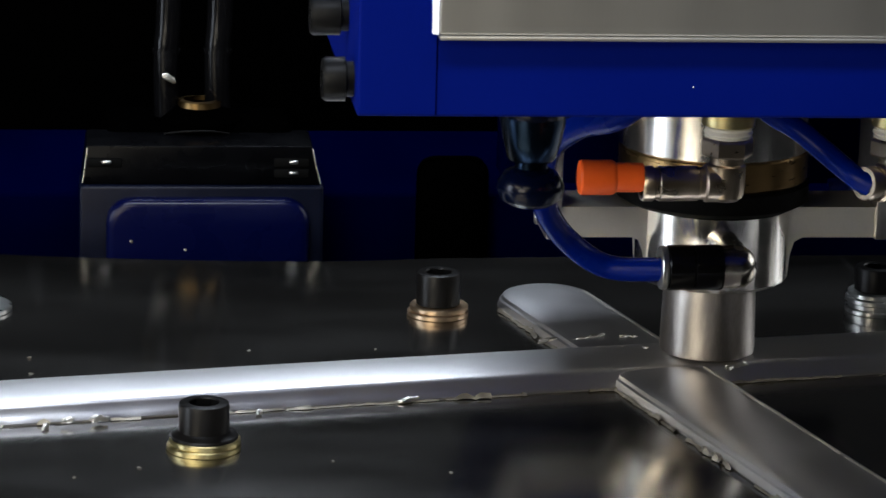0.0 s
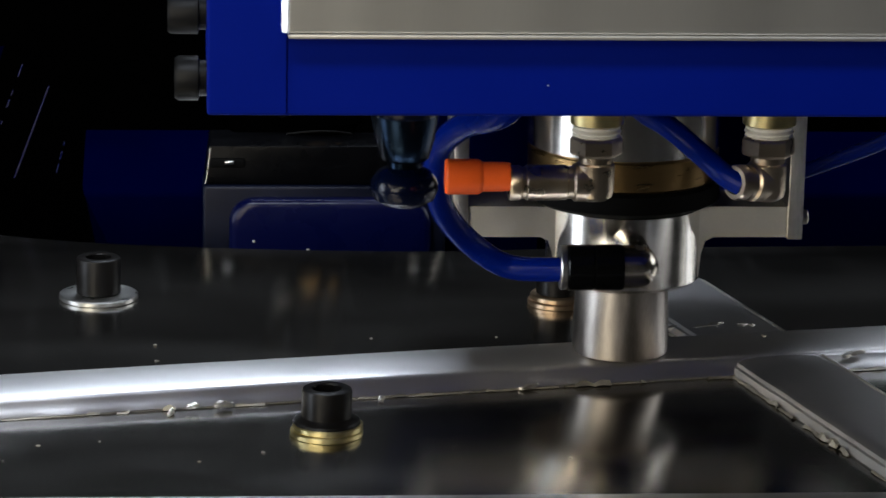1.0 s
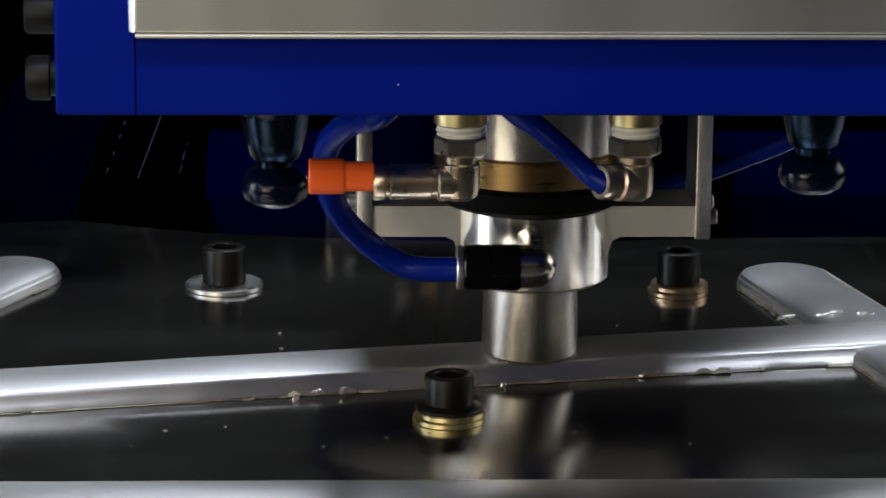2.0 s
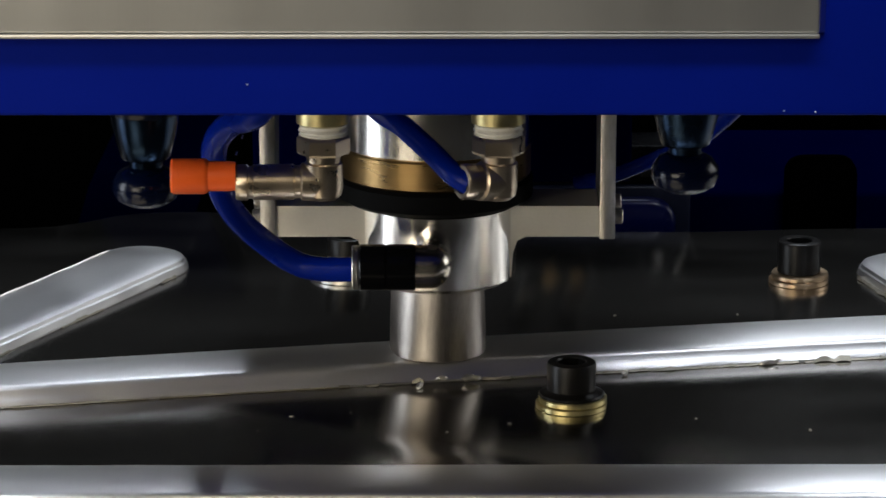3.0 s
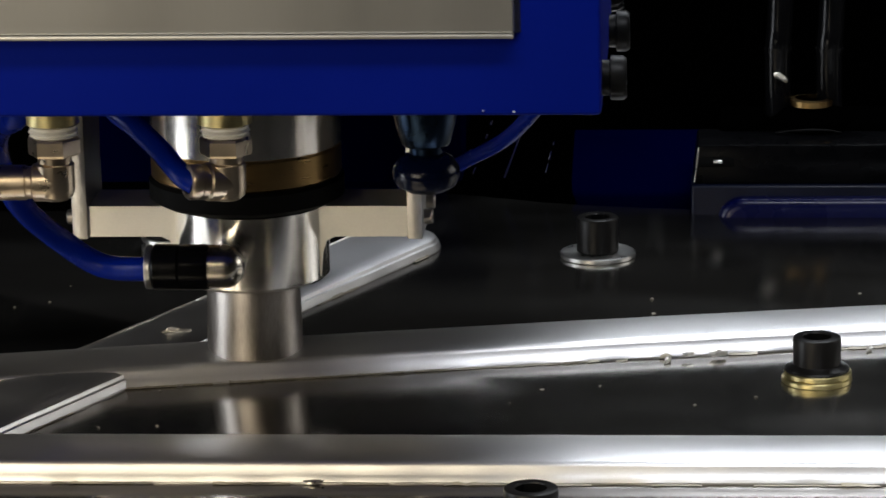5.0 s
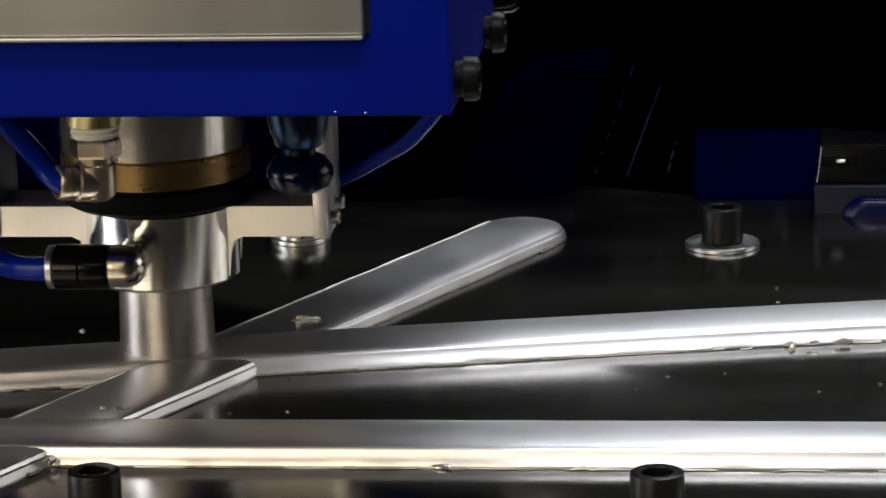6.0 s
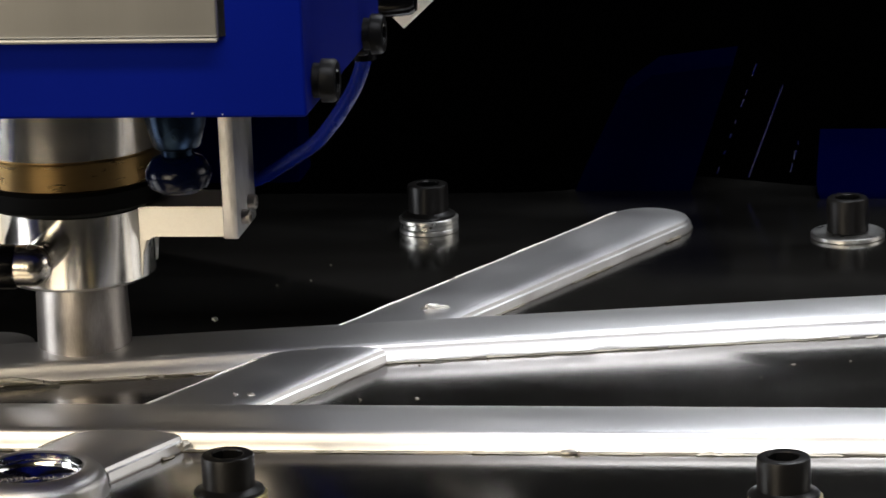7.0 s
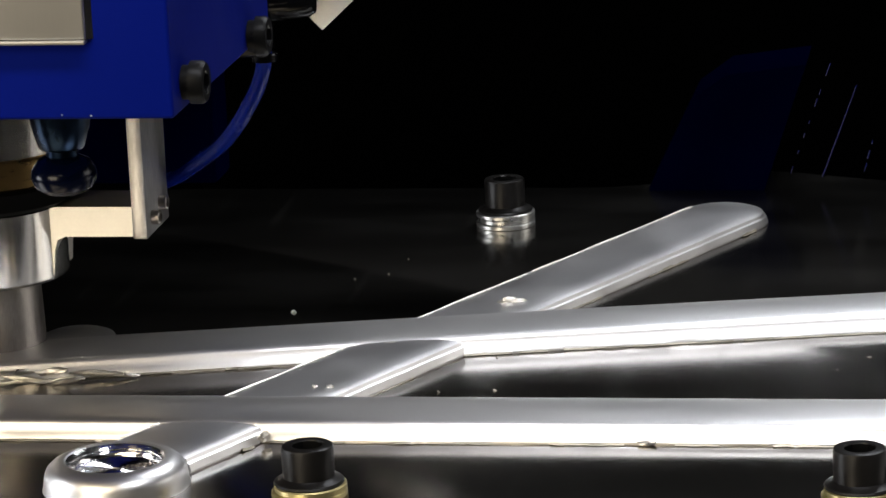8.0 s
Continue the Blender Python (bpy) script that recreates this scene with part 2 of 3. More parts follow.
def flash(path, offset, seed, amount=1.0, share=0.6):
    """Ragged metal squeezed out along a rib's foot: torn scraps of uneven length and height."""
    rnd = random.Random(seed)
    bm = bmesh.new()
    n = len(path)
    s = 0
    while s < n - 4:
        run = rnd.randint(1, 7)
        if rnd.random() < share:
            e = min(s + run, n - 1)
            base, tops, outs = [], [], []
            size = amount * rnd.choice((0.35, 0.5, 0.5, 0.8, 1.3))
            for i in range(s, e + 1):
                d = (path[min(i + 1, n - 1)] - path[max(i - 1, 0)]).normalized()
                side = Vector((d.y, -d.x, 0))
                c = path[i] + side * offset
                high = (0.4 + 1.5 * rnd.random()) * size
                wide = (0.2 + 1.6 * rnd.random()) * size
                base.append(bm.verts.new(c + Vector((0, 0, 0.1)) - side * 0.6))
                tops.append(bm.verts.new(c + side * wide * 0.5 + d * rnd.uniform(-0.5, 0.5) + Vector((0, 0, 0.3 + high))))
                outs.append(bm.verts.new(c + side * (0.3 + wide) + d * rnd.uniform(-0.5, 0.5) + Vector((0, 0, 0.1 + 0.2 * high))))
            for a, b in ((base, tops), (tops, outs)):
                for i in range(len(a) - 1):
                    bm.faces.new((a[i], a[i + 1], b[i + 1], b[i]))
            for i in range(len(base) - 1):
                bm.faces.new((outs[i], outs[i + 1], base[i + 1], base[i]))
        s += run
    return bm


def resample(points, step):
    out = []
    p = smooth_path(points, 160)
    acc = 0.0
    out.append(p[0])
    for a, b in zip(p, p[1:]):
        acc += (b - a).length
        if acc >= step:
            out.append(b)
            acc = 0.0
    return out


# ---- the room, plain and dark ----
def room():
    W = 2.6
    for name, b in (("floor", (-W, W, -W, W, -0.1, 0)), ("ceiling", (-W, W, -W, W, 3.0, 3.1)),
                    ("wall_north", (-W, W, W, W + 0.1, 0, 3.0)), ("wall_south", (-W, W, -W - 0.1, -W, 0, 3.0)),
                    ("wall_east", (W, W + 0.1, -W, W, 0, 3.0)), ("wall_west", (-W - 0.1, -W, -W, W, 0, 3.0))):
        ob = part(name, box(*[v / MM for v in b], bevel=0), CONCRETE if name == "floor" else WALL, smooth=False)
        tagged(ob, "dark plain workshop " + name.split("_")[0], name.split("_")[0], kind="structure")


# ---- the sliding plate with its ribs ----
MID = [(-520, 922, 0), (-325, 968, 0), (-166, 1004, 0), (-19, 1035, 0), (129, 1063, 0), (300, 1093, 0), (460, 1118, 0)]
REAR = [(-520, 1246), (-342, 1246), (-184, 1246), (-150, 1252), (-129, 1268), (-110, 1273), (-92, 1272), (-53, 1257), (0, 1247), (50, 1242), (100, 1241), (155, 1246), (300, 1250), (460, 1250)]


def bolt(parent, x, y, washer_mat, washers, wide, flange=True, tall=17.0):
    z = 0.0
    w_parts = []
    for k in range(washers):
        h = 2.0
        r = wide - 0.5 * (k % 2)
        w_parts.append(("washer", lathe([(5.5, z), (r - 0.3, z), (r, z + 0.3), (r, z + h - 0.4), (r - 0.4, z + h - 0.05), (5.5, z + h - 0.05)], (x + 0.4 * (k % 2), y, 0), sides=40)))
        z += h
    head = []
    if flange:
        head += [(7.0, z), (10.6, z), (10.8, z + 0.4), (10.4, z + 1.0), (8.6, z + 1.6)]
    else:
        head += [(7.4, z)]
    head += [(7.9, z + 2.2 if flange else z + 0.4), (8.0, tall - 1.0), (7.7, tall - 0.3), (7.1, tall), (4.9, tall), (4.6, tall - 0.5)]
    bm = lathe(head, (x, y, 0), sides=40)
    # hexagon socket
    ob = part("bolt", bm, BLACK, parent, "black oxide socket head cap screw")
    hexagon = lathe([(4.7, tall - 0.45), (4.6, tall - 5.5), (0, tall - 5.6)], (x, y, 0), sides=6)
    part("hex_socket", hexagon, RUBBER, ob, smooth=False)
    for name, wbm in w_parts:
        part(name, wbm, washer_mat, ob)
    return ob


def work_plate():
    thing = new("work_plate")
    tagged(thing, "dark steel fixture plate with welded aluminium ribs and black bolts", "fixture plate")
    # base plate with a wavy rear edge
    bm = bmesh.new()
    outline = [Vector((-520, 700, 0)), Vector((460, 700, 0))] + list(reversed(smooth_path([(x, y, 0) for x, y in REAR], 6)))
    top = [bm.verts.new(p) for p in outline]
    low = [bm.verts.new(p + Vector((0, 0, -22))) for p in outline]
    face = bm.faces.new(top)
    bm.faces.new(list(reversed(low)))
    for i in range(len(top)):
        j = (i + 1) % len(top)
        bm.faces.new((top[j], top[i], low[i], low[j]))
    bmesh.ops.bevel(bm, geom=list(face.edges), offset=1.2, segments=2, affect="EDGES", profile=0.5)
    part("base_plate", bm, PLATE, thing, "dark ground steel base plate")
    part("slide", box(-480, 420, 740, 1200, -60, -22.2, 2), BED, thing, "dark cast iron slide under the plate")
    # ribs
    mid_axis = [p + Vector((-0.19, 0.98, 0)) * 16.5 for p in resample(MID, 3.0)]
    part("rib", rib(mid_axis, bead_profile(33.4, 6.7, 1.2)), ALU, thing, "long slanting aluminium rib with rounded shoulders")
    front_axis = [Vector((x, 918 + 0.004 * x, 0)) for x in np.linspace(-520, 460, 250)]
    part("rib", rib(front_axis, bead_profile(33.0, 6.7, 1.2)), ALU, thing, "long straight aluminium rib with rounded shoulders")
    d1 = Vector((0.4505, 0.8928, 0))
    e1 = Vector((-114.4, 1184.6, 0))
    part("rib", rib([e1 - d1 * s for s in np.linspace(345, 0, 90)], bar_profile(36.0, 5.4, 0.7), round_end=True), ALU_BAR, thing, "diagonal aluminium rib with a round end", angle=14)
    d0 = Vector((-0.264, 0.9645, 0))
    e0 = Vector((170.9, 1174.5, 0))
    part("rib", rib([e0 - d0 * s for s in np.linspace(305, 0, 80)], bar_profile(36.4, 5.4, 0.7), round_end=True), ALU_BAR, thing, "diagonal aluminium rib with a round end", angle=14)
    part("rib", rib([Vector((-331, 985, 0)), Vector((-330, 990, 0)), Vector((-326, 1003, 0))], bar_profile(30, 6.6, 0.4), round_end=True), ALU, thing, "short aluminium rib end")
    bx, by = -274.5, 857
    boss = part("boss", lathe([(23.0, -0.4), (22.6, 0.6), (22.4, 2), (22.0, 4.6), (21.2, 6.4), (19.6, 7.8), (17.6, 8.7), (15.9, 9.0), (15.2, 8.6)], (bx, by, 0), sides=64), ALU, thing, "round aluminium boss with a polished bore")
    ridges = [(12.6 - 0.75 * k, 4.6 + (0.5 if k % 2 else 0.0) + 0.04 * k) for k in range(15)]
    part("bore", lathe([(15.25, 8.6), (14.5, 7.9), (14.0, 7.2), (14.2, 6.6), (13.5, 5.8), (13.3, 5.0)] + ridges + [(1.2, 5.4), (0, 5.6)], (bx, by, 0), sides=64), MIRROR, boss, "mirror-bright ridged bore")
    # squeezed-out metal along the feet
    tagged(part("flash", flash([p for p in resample(MID, 1.6) if p.x > -28], 0.7, 3, 0.85, 0.65), FLASH, thing, "ragged metal flash along the rib's foot"), kind="stuff")
    tagged(part("flash", flash([p for p in resample(MID, 1.6) if p.x <= -28], 0.0, 4, 0.32, 0.8), FLASH, thing, "thin metal flash along the rib's foot"), kind="stuff")
    tagged(part("flash", flash([Vector((x, 901.5 + 0.004 * x, 0)) for x in np.linspace(-520, 460, 420)], 0.1, 8, 0.36, 0.8), FLASH, thing, "ragged metal flash along the rib's foot"), kind="stuff")
    side0 = [e0 - d0 * s + Vector((-0.9645, -0.264, 0)) * 18 for s in np.linspace(0, 290, 130)]
    tagged(part("flash", flash(side0, 0.6, 21, 1.15, 0.8), FLASH, thing, "ragged metal flash along the rib's foot"), kind="stuff")
    side1 = [e1 - d1 * s + Vector((0.8928, -0.4505, 0)) * 17.9 for s in np.linspace(320, 0, 130)]
    tagged(part("flash", flash(side1, 0.2, 22, 0.45), FLASH, thing, "thin metal flash along the rib's foot"), kind="stuff")
    # highlight lines on the diagonal ribs' edges, laid on as thin rods
    for end, d, side, far in ((e1, d1, Vector((-0.8928, 0.4505, 0)), 345), (e0, d0, Vector((0.9645, 0.264, 0)), 305)):
        for k in range(3):
            run = [end - d * s + side * (14.0 + 0.15 * math.sin(s * 0.21)) + Vector((0, 0, 5.25 + 0.1 * math.sin(s * 0.13 + k))) for s in np.linspace(far * k / 3, far * (k + 0.97) / 3, 18)]
            part("edge_glint", pipe(run, 0.5, 8, 2), ALU_MATT, thing, "thin rod drawn for the highlight on the rib's edge")
    flaps = tuple((x, 964.5 + 0.226 * (x + 325) + dy, z, long, tall, turn) for x, dy, z, long, tall, turn in (
        (-352, 2, 2.4, 8, 1.8, 20), (-345, -1, 1.4, 7, 1.5, 4), (-339, 3, 3.4, 7, 1.4, 24), (-333, 0, 1.6, 8, 1.6, 10),
        (-326, 3, 3.2, 7, 1.3, -4), (-320, -1.5, 1.2, 6, 1.2, 16), (-312, 2, 2.2, 8, 1.2, 12), (-302, 1, 1.4, 6, 0.9, 14)))
    # single scraps stuck along the feet and where the ribs cross: place, length, height, turn
    for k, (x, y, z, long, tall, turn) in enumerate(flaps + (
            (-8.9, 1031.5, 1.0, 2.2, 1.6, 70), (-1.8, 1034, 2.4, 2.0, 1.2, 10), (8.0, 1036.5, 2.0, 3.2, 1.7, 20), (59.7, 1046, 1.0, 1.3, 1.2, 50),
            (109.5, 1058, 1.4, 3.6, 1.0, 12), (222, 1078.5, 6.6, 4.2, 1.1, 14), (219, 1076, 6.2, 2.0, 0.9, 40), (193.8, 1095.3, 7.9, 0.9, 0.6, 0),
            (179, 1116, 5.8, 3.4, 1.2, 20), (174.5, 1115.2, 5.4, 2.2, 0.8, 5), (189.6, 1115.4, 6.0, 2.4, 1.0, 30), (193, 1116, 6.0, 1.8, 0.9, 60),
            (163, 1117, 4.4, 3.2, 1.0, 15), (201, 996.5, 1.2, 3.4, 1.3, 115), (-253.8, 1029.4, 7.0, 1.0, 1.0, 20), (-177.5, 1048, 6.4, 3.4, 1.5, 12),
            (-182, 1047, 6.0, 2.2, 0.8, 10), (-213.2, 995.2, 5.6, 4.0, 0.8, 10), (-223.9, 943, 5.8, 1.3, 1.0, 30), (-229, 943, 5.8, 1.2, 0.9, 80),
            (-293, 983, 3.0, 1.6, 0.7, 15), (-115, 900.6, 1.0, 3.0, 0.8, 5), (-236.5, 897.5, 3.0, 2.4, 2.2, 60), (-193, 1198, 0.5, 0.9, 0.5, 0), (-48, 901, 0.9, 2.0, 0.9, 60))):
        bm = bmesh.new()
        bmesh.ops.create_icosphere(bm, subdivisions=3, radius=1)
        for v in bm.verts:
            v.co *= 1 + 0.55 * noise.noise(v.co * 1.7 + Vector((7.3 * k, 0, 0)))
            v.co.z += 0.35 * noise.noise(v.co * 1.3 + Vector((0, 3.1 * k, 0)))
        bmesh.ops.transform(bm, matrix=pose(x, y, z, 8 * (k % 3), 6 * (k % 4) - 9, turn) @ Matrix.Diagonal((long, 0.9, 0.75 * tall, 1)), verts=bm.verts)
        part("flash_scrap", bm, FLASH_BRIGHT, thing, "small bright torn metal scrap")
    rnd = random.Random(5)
    bm = bmesh.new()
    spots = [(-50, 1000), (-31, 1004), (-15, 1112), (-60, 985), (20, 992), (-170, 1120), (60, 1120), (-230, 1130)]
    spots += [(rnd.uniform(-330, 200), rnd.choice((rnd.uniform(935, 1000), rnd.uniform(1085, 1200)))) for _ in range(14)]
    for x, y in spots:
        r = rnd.uniform(0.25, 0.7)
        m = pose(x, y, 0.3 * r, rnd.uniform(0, 40), rnd.uniform(0, 40), rnd.uniform(0, 180)) @ Matrix.Diagonal((r * rnd.uniform(0.8, 2.2), r, r * 0.5, 1))
        bmesh.ops.create_icosphere(bm, subdivisions=1, radius=1, matrix=m)
    tagged(part("metal_chips", bm, FLASH, thing, "tiny bright metal chips", smooth=False), kind="stuff")
    # bolts
    bolt(thing, 40.4, 1011, ZINC, 2, 11.6, tall=15.4)
    bolt(thing, 130.0, 1166, COPPER, 2, 11.0, flange=False, tall=16)
    bolt(thing, 291.0, 1170, WASHER, 4, 11.0, flange=False)
    bolt(thing, -36.0, 1174, WASHER, 1, 14.2, flange=False, tall=15.5)
    bolt(thing, -200.0, 1184, WASHER, 3, 11.6, tall=19)
    bolt(thing, -212.5, 850, ZINC, 2, 11.6, tall=16)
    bolt(thing, -47.0, 852, ZINC, 2, 11.6, tall=16)
    return thing


# ---- the travelling head ----
HX, HY = 214.5, 1094


def elbow(parent, x, y, direction, length):
    """A push-in elbow screwed into the housing from below."""
    body = part("elbow", lathe([(0, 103), (3.4, 103.2), (4.9, 104.4), (5.4, 106.4), (5.4, 113.5), (4.8, 114), (4.8, 116.4)], (x, y, 0), sides=32), BRASS, parent, "nickel-plated brass push-in elbow")
    part("hex_nut", lathe([(4, 116), (7.1, 116.2), (7.4, 116.9), (7.4, 120.6), (7.0, 121.3), (4, 121.4)], (x, y, 0), sides=6), BRASS, body, smooth=False)
    part("thread_tape", lathe([(6.0, 121.4), (6.8, 121.8), (6.4, 122.4), (7.0, 123.0), (6.5, 123.8), (6.7, 124.6), (5.8, 125)], (x, y, 0), sides=32), WHITE_PLASTIC, body, "white thread sealing tape")
    part("collar", lathe([(6.0, 125), (7.5, 125.2), (7.5, 136.0), (5, 136)], (x, y, 0), sides=32), ZINC, body)
    d = Vector(direction).normalized()
    turn = d.to_track_quat("Z", "Y").to_matrix().to_4x4()
    part("socket", lathe([(0, 0), (5.4, 0), (5.4, 6), (4.6, 6.6), (4.6, 8), (5.0, 8.4), (5.0, length - 5), (4.5, length - 4.6), (4.5, length - 3.6), (5.0, length - 3.2), (5.0, length - 0.6), (4.6, length), (3.4, length)], (x, y, 108.2), turn, 32), BRASS, body, "brass socket with turned grooves")
    return body


def head():
    thing = new("welding_head")
    tagged(thing, "blue machine head with a silver face plate and turned welding tool", "machine head")
    housing = part("housing", box(74.5, 337.4, 875, 1000, 136, 420, 1.0, 3), BLUE, thing, "blue painted steel housing")
    part("face_plate", box(95.6, 314.8, 872.6, 876, 158.5, 410, 0.8, 3), FACE, housing, "brushed silver steel face plate")
    part("edge_trim", box(95.7, 314.7, 871.5, 875.9, 157.3, 158.45, 0.4, 2), FACE, housing, "thin lip under the face plate")
    for x, name in ((95.6, -1), (314.8, 1)):
        bm = bmesh.new()
        q = [(x, 876), (x + 2.6 * name, 876), (x, 873.4)]
        lo = [bm.verts.new((px, py, 158.5)) for px, py in q]
        hi = [bm.verts.new((px, py, 410)) for px, py in q]
        bm.faces.new(lo)
        bm.faces.new(list(reversed(hi)))
        for i in range(3):
            bm.faces.new((lo[i], lo[(i + 1) % 3], hi[(i + 1) % 3], hi[i]))
        part("edge_trim", bm, ALU_BRIGHT, housing, "bright bevelled edge of the face plate", smooth=False)
    part("seam", box(95.35, 95.6, 874.7, 876, 136.5, 158, 0), BLUE_SHADED, housing)
    for x, z in ((164.6, 144.5), (306.2, 137.4), (314.4, 137.1)):
        part("metal_chip", lathe([(0, -0.25), (0.32, 0), (0, 0.25)], (x, 874.8, z), pose(0, 0, 0, 50, 25, 0), 6), FLASH_BRIGHT, housing, "tiny bright metal chip", smooth=False)
    # side plugs, stepped back along both flanks
    for sign, flank, rows in ((-1, 74.5, ((8.5, 888, 143.5, 6.0), (10.5, 909, 157, 5.6), (14.5, 930, 168, 5.6))),
                              (1, 337.4, ((6.5, 888, 143.5, 6.0), (6.0, 972, 140, 6.0)))):
        for out, y, z, r in rows:
            turn = pose(0, 0, 0, 0, 90 * sign, 0)
            plug = part("side_plug", lathe([(0, 0), (r - 1.2, 0), (r - 1.2, 2), (r, 2.3), (r, out - 1), (r - 0.7, out), (r - 2.6, out), (r - 3, out - 1.5), (0, out - 1.6)], (flank, y, z), turn, 32), DARK_STEEL, housing, "dull grey threaded plug")
            part("plug_face", lathe([(r - 2.7, out - 0.1), (r - 3.4, out - 1.2), (0, out - 1.3)], (flank, y, z), turn, 6), BLACK_PLASTIC, plug, smooth=False)
    # connector and hose on the right flank
    block = part("hose_connector", box(314, 325.5, 1048, 1062, 118, 131.5, 1.6, 3), BLACK_PLASTIC, thing, "black push-in hose connector")
    part("release_ring", lathe([(2, 0), (4.2, 0), (4.2, 2.2), (3.8, 2.6), (2, 2.6)], (322.8, 1056, 115.6), sides=24), BLACK_PLASTIC, block)
    part("hose_connector", lathe([(0, 0), (5.0, 0), (5.6, 1), (5.6, 15), (4.6, 17), (0, 17)], (323, 1056, 134), pose(0, 0, 0, 0, 84, 0), 24), BLACK_PLASTIC, thing, "black push-in hose connector")
    part("hose", pipe([(322.8, 1056, 119), (321, 1060, 111.6), (314.8, 1070, 100.1), (302, 1085, 83.4), (287.3, 1105, 71.1), (273, 1122, 60.9), (262, 1128, 57)], 2.6), TUBE, thing, "blue air hose")
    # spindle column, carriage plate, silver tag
    # block above the view, added to keep the rear lamps off the ribs
    part("shade_block", box(172, 330, 1000.5, 1260, 142, 420, 3), BLUE_SHADED, thing, "unseen block behind the housing, added to cast shade")
    part("carriage_plate", box(150, 282, 1150, 1172, 52, 400, 2), BLUE_SHADED, thing, "blue carriage plate behind the tool, colour darkened for shade")
    part("spindle_column", lathe([(0, 110), (46, 110), (46, 400), (0, 400)], (HX, HY, 0), sides=48), DARK_STEEL, thing)
    bm = box(-20, 20, -1, 1, -4.5, 4.5, 0.4)
    bmesh.ops.transform(bm, matrix=pose(326.8, 1190, 117, 0, -42, 8), verts=bm.verts)
    part("tag", bm, ALU_MATT, thing, "bright folded metal tag")
    # turned stack
    part("tool_chuck", lathe([(20, 79.5), (31.2, 79.5), (31.8, 80.1), (31.8, 112), (20, 112)], (HX - 1, HY, 0), sides=96), ALU_BRIGHT, thing, "turned aluminium spindle nose")
    part("gold_ring", lathe([(20, 69.2), (31.0, 69.2), (31.8, 70), (31.8, 79.0), (31.4, 79.5), (20, 79.5)], (HX - 1, HY, 0), sides=96), GOLD, thing, "bronze-coloured anodised ring")
    part("seal", lathe([(18, 60.5), (29, 60.5), (32.6, 62.5), (32.6, 68.2), (31, 69.2), (18, 69.2)], (HX - 1, HY, 0), sides=64), RUBBER, thing, "black rubber seal")
    collar = part("tool_collar", lathe([(13, 34), (24.8, 34), (26.0, 35.2), (26.0, 59.3), (25.3, 60), (22.4, 60), (21.8, 59.2), (13, 59.0)], (HX, HY, 0), sides=96), ALU_BRIGHT, thing, "turned aluminium coolant collar")
    part("tool_shoulder", lathe([(0, 7.4), (14.8, 7.4), (16.0, 8.2), (16.2, 10), (15.9, 22), (15.5, 33), (15.2, 34.2)], (HX, HY, 0), sides=80), TOOL, thing, "worn steel welding tool")
    # arms and side plates of the collar's bracket
    for sign in (-1, 1):
        x0, x1 = HX + sign * 22.5, HX + sign * 53.2
        bm = bmesh.new()
        outline = [(x0, 34.5), (HX + sign * 24.2, 36), (HX + sign * 24.9, 44), (HX + sign * 26.2, 48.2), (HX + sign * 29, 49.6), (x1, 49.6), (x1, 60), (HX + sign * 26, 60), (HX + sign * 24.0, 59.6), (x0, 59)]
        fr = [bm.verts.new((x, 1084, z)) for x, z in outline]
        bk = [bm.verts.new((x, 1108, z)) for x, z in outline]
        bm.faces.new(fr)
        bm.faces.new(list(reversed(bk)))
        for i in range(len(fr)):
            j = (i + 1) % len(fr)
            bm.faces.new((fr[j], fr[i], bk[i], bk[j]))
        part("arm", bm, ALU_MATT, thing, "milled aluminium bracket arm", angle=25)
        a, b = (HX + sign * 53.3, HX + sign * 58.4)
        lo, hi = min(a, b), max(a, b)
        plate = part("side_plate", box(lo, hi, 1082, 1113, 49.2, 130, 0.4), SIDE, thing, "upright milled aluminium side plate")
        for yy, zz in ((1090, 55), (1101, 57.5)):
            turn = pose(0, 0, 0, 0, 90 * sign, 0)
            part("screw", lathe([(0, 0), (2.5, 0), (2.5, 2.6), (2.1, 3.0), (1.4, 3.0), (1.3, 1.4), (0, 1.3)], (b, yy, zz), turn, 20), TOOL, plate, "small steel cap screw")
    # elbow on the collar with its black sleeve and hose
    right = pose(0, 0, 0, 0, 90, 0)
    fit = part("collar_elbow", lathe([(0, -5), (6.4, -5), (7.0, -4.4), (7.0, 1.5)] + [(7.0 * math.cos(a), 1.5 + 6.6 * math.sin(a)) for a in (0.25, 0.5, 0.75, 1.0, 1.25, 1.45)] + [(0, 8.1)], (HX - 3.4, 1041, 50.8), right, 36), NICKEL, thing, "silver push-in elbow with a rounded end")
    part("elbow_stem", lathe([(0, 0), (5.6, 0), (5.6, 26), (0, 26)], (HX - 1.5, 1043, 51), pose(0, 0, 0, -90, 0, 0), 28), NICKEL, fit)
    left = pose(0, 0, 0, 0, -90, 0)
    part("sleeve", lathe([(0, 0), (7.1, 0), (7.4, 0.8), (7.4, 9), (6.9, 9.4), (7.4, 9.8), (7.4, 17.4), (6.9, 18), (4, 18)], (HX - 7, 1040, 50.8), left, 32), BLACK_PLASTIC, fit, "black release sleeve")
    part("sleeve_ring", lathe([(3.8, 18), (6.8, 18), (7.1, 18.4), (7.1, 19.8), (6.7, 20.2), (3.8, 20.2)], (HX - 7, 1040, 50.8), left, 32), WASHER, fit)
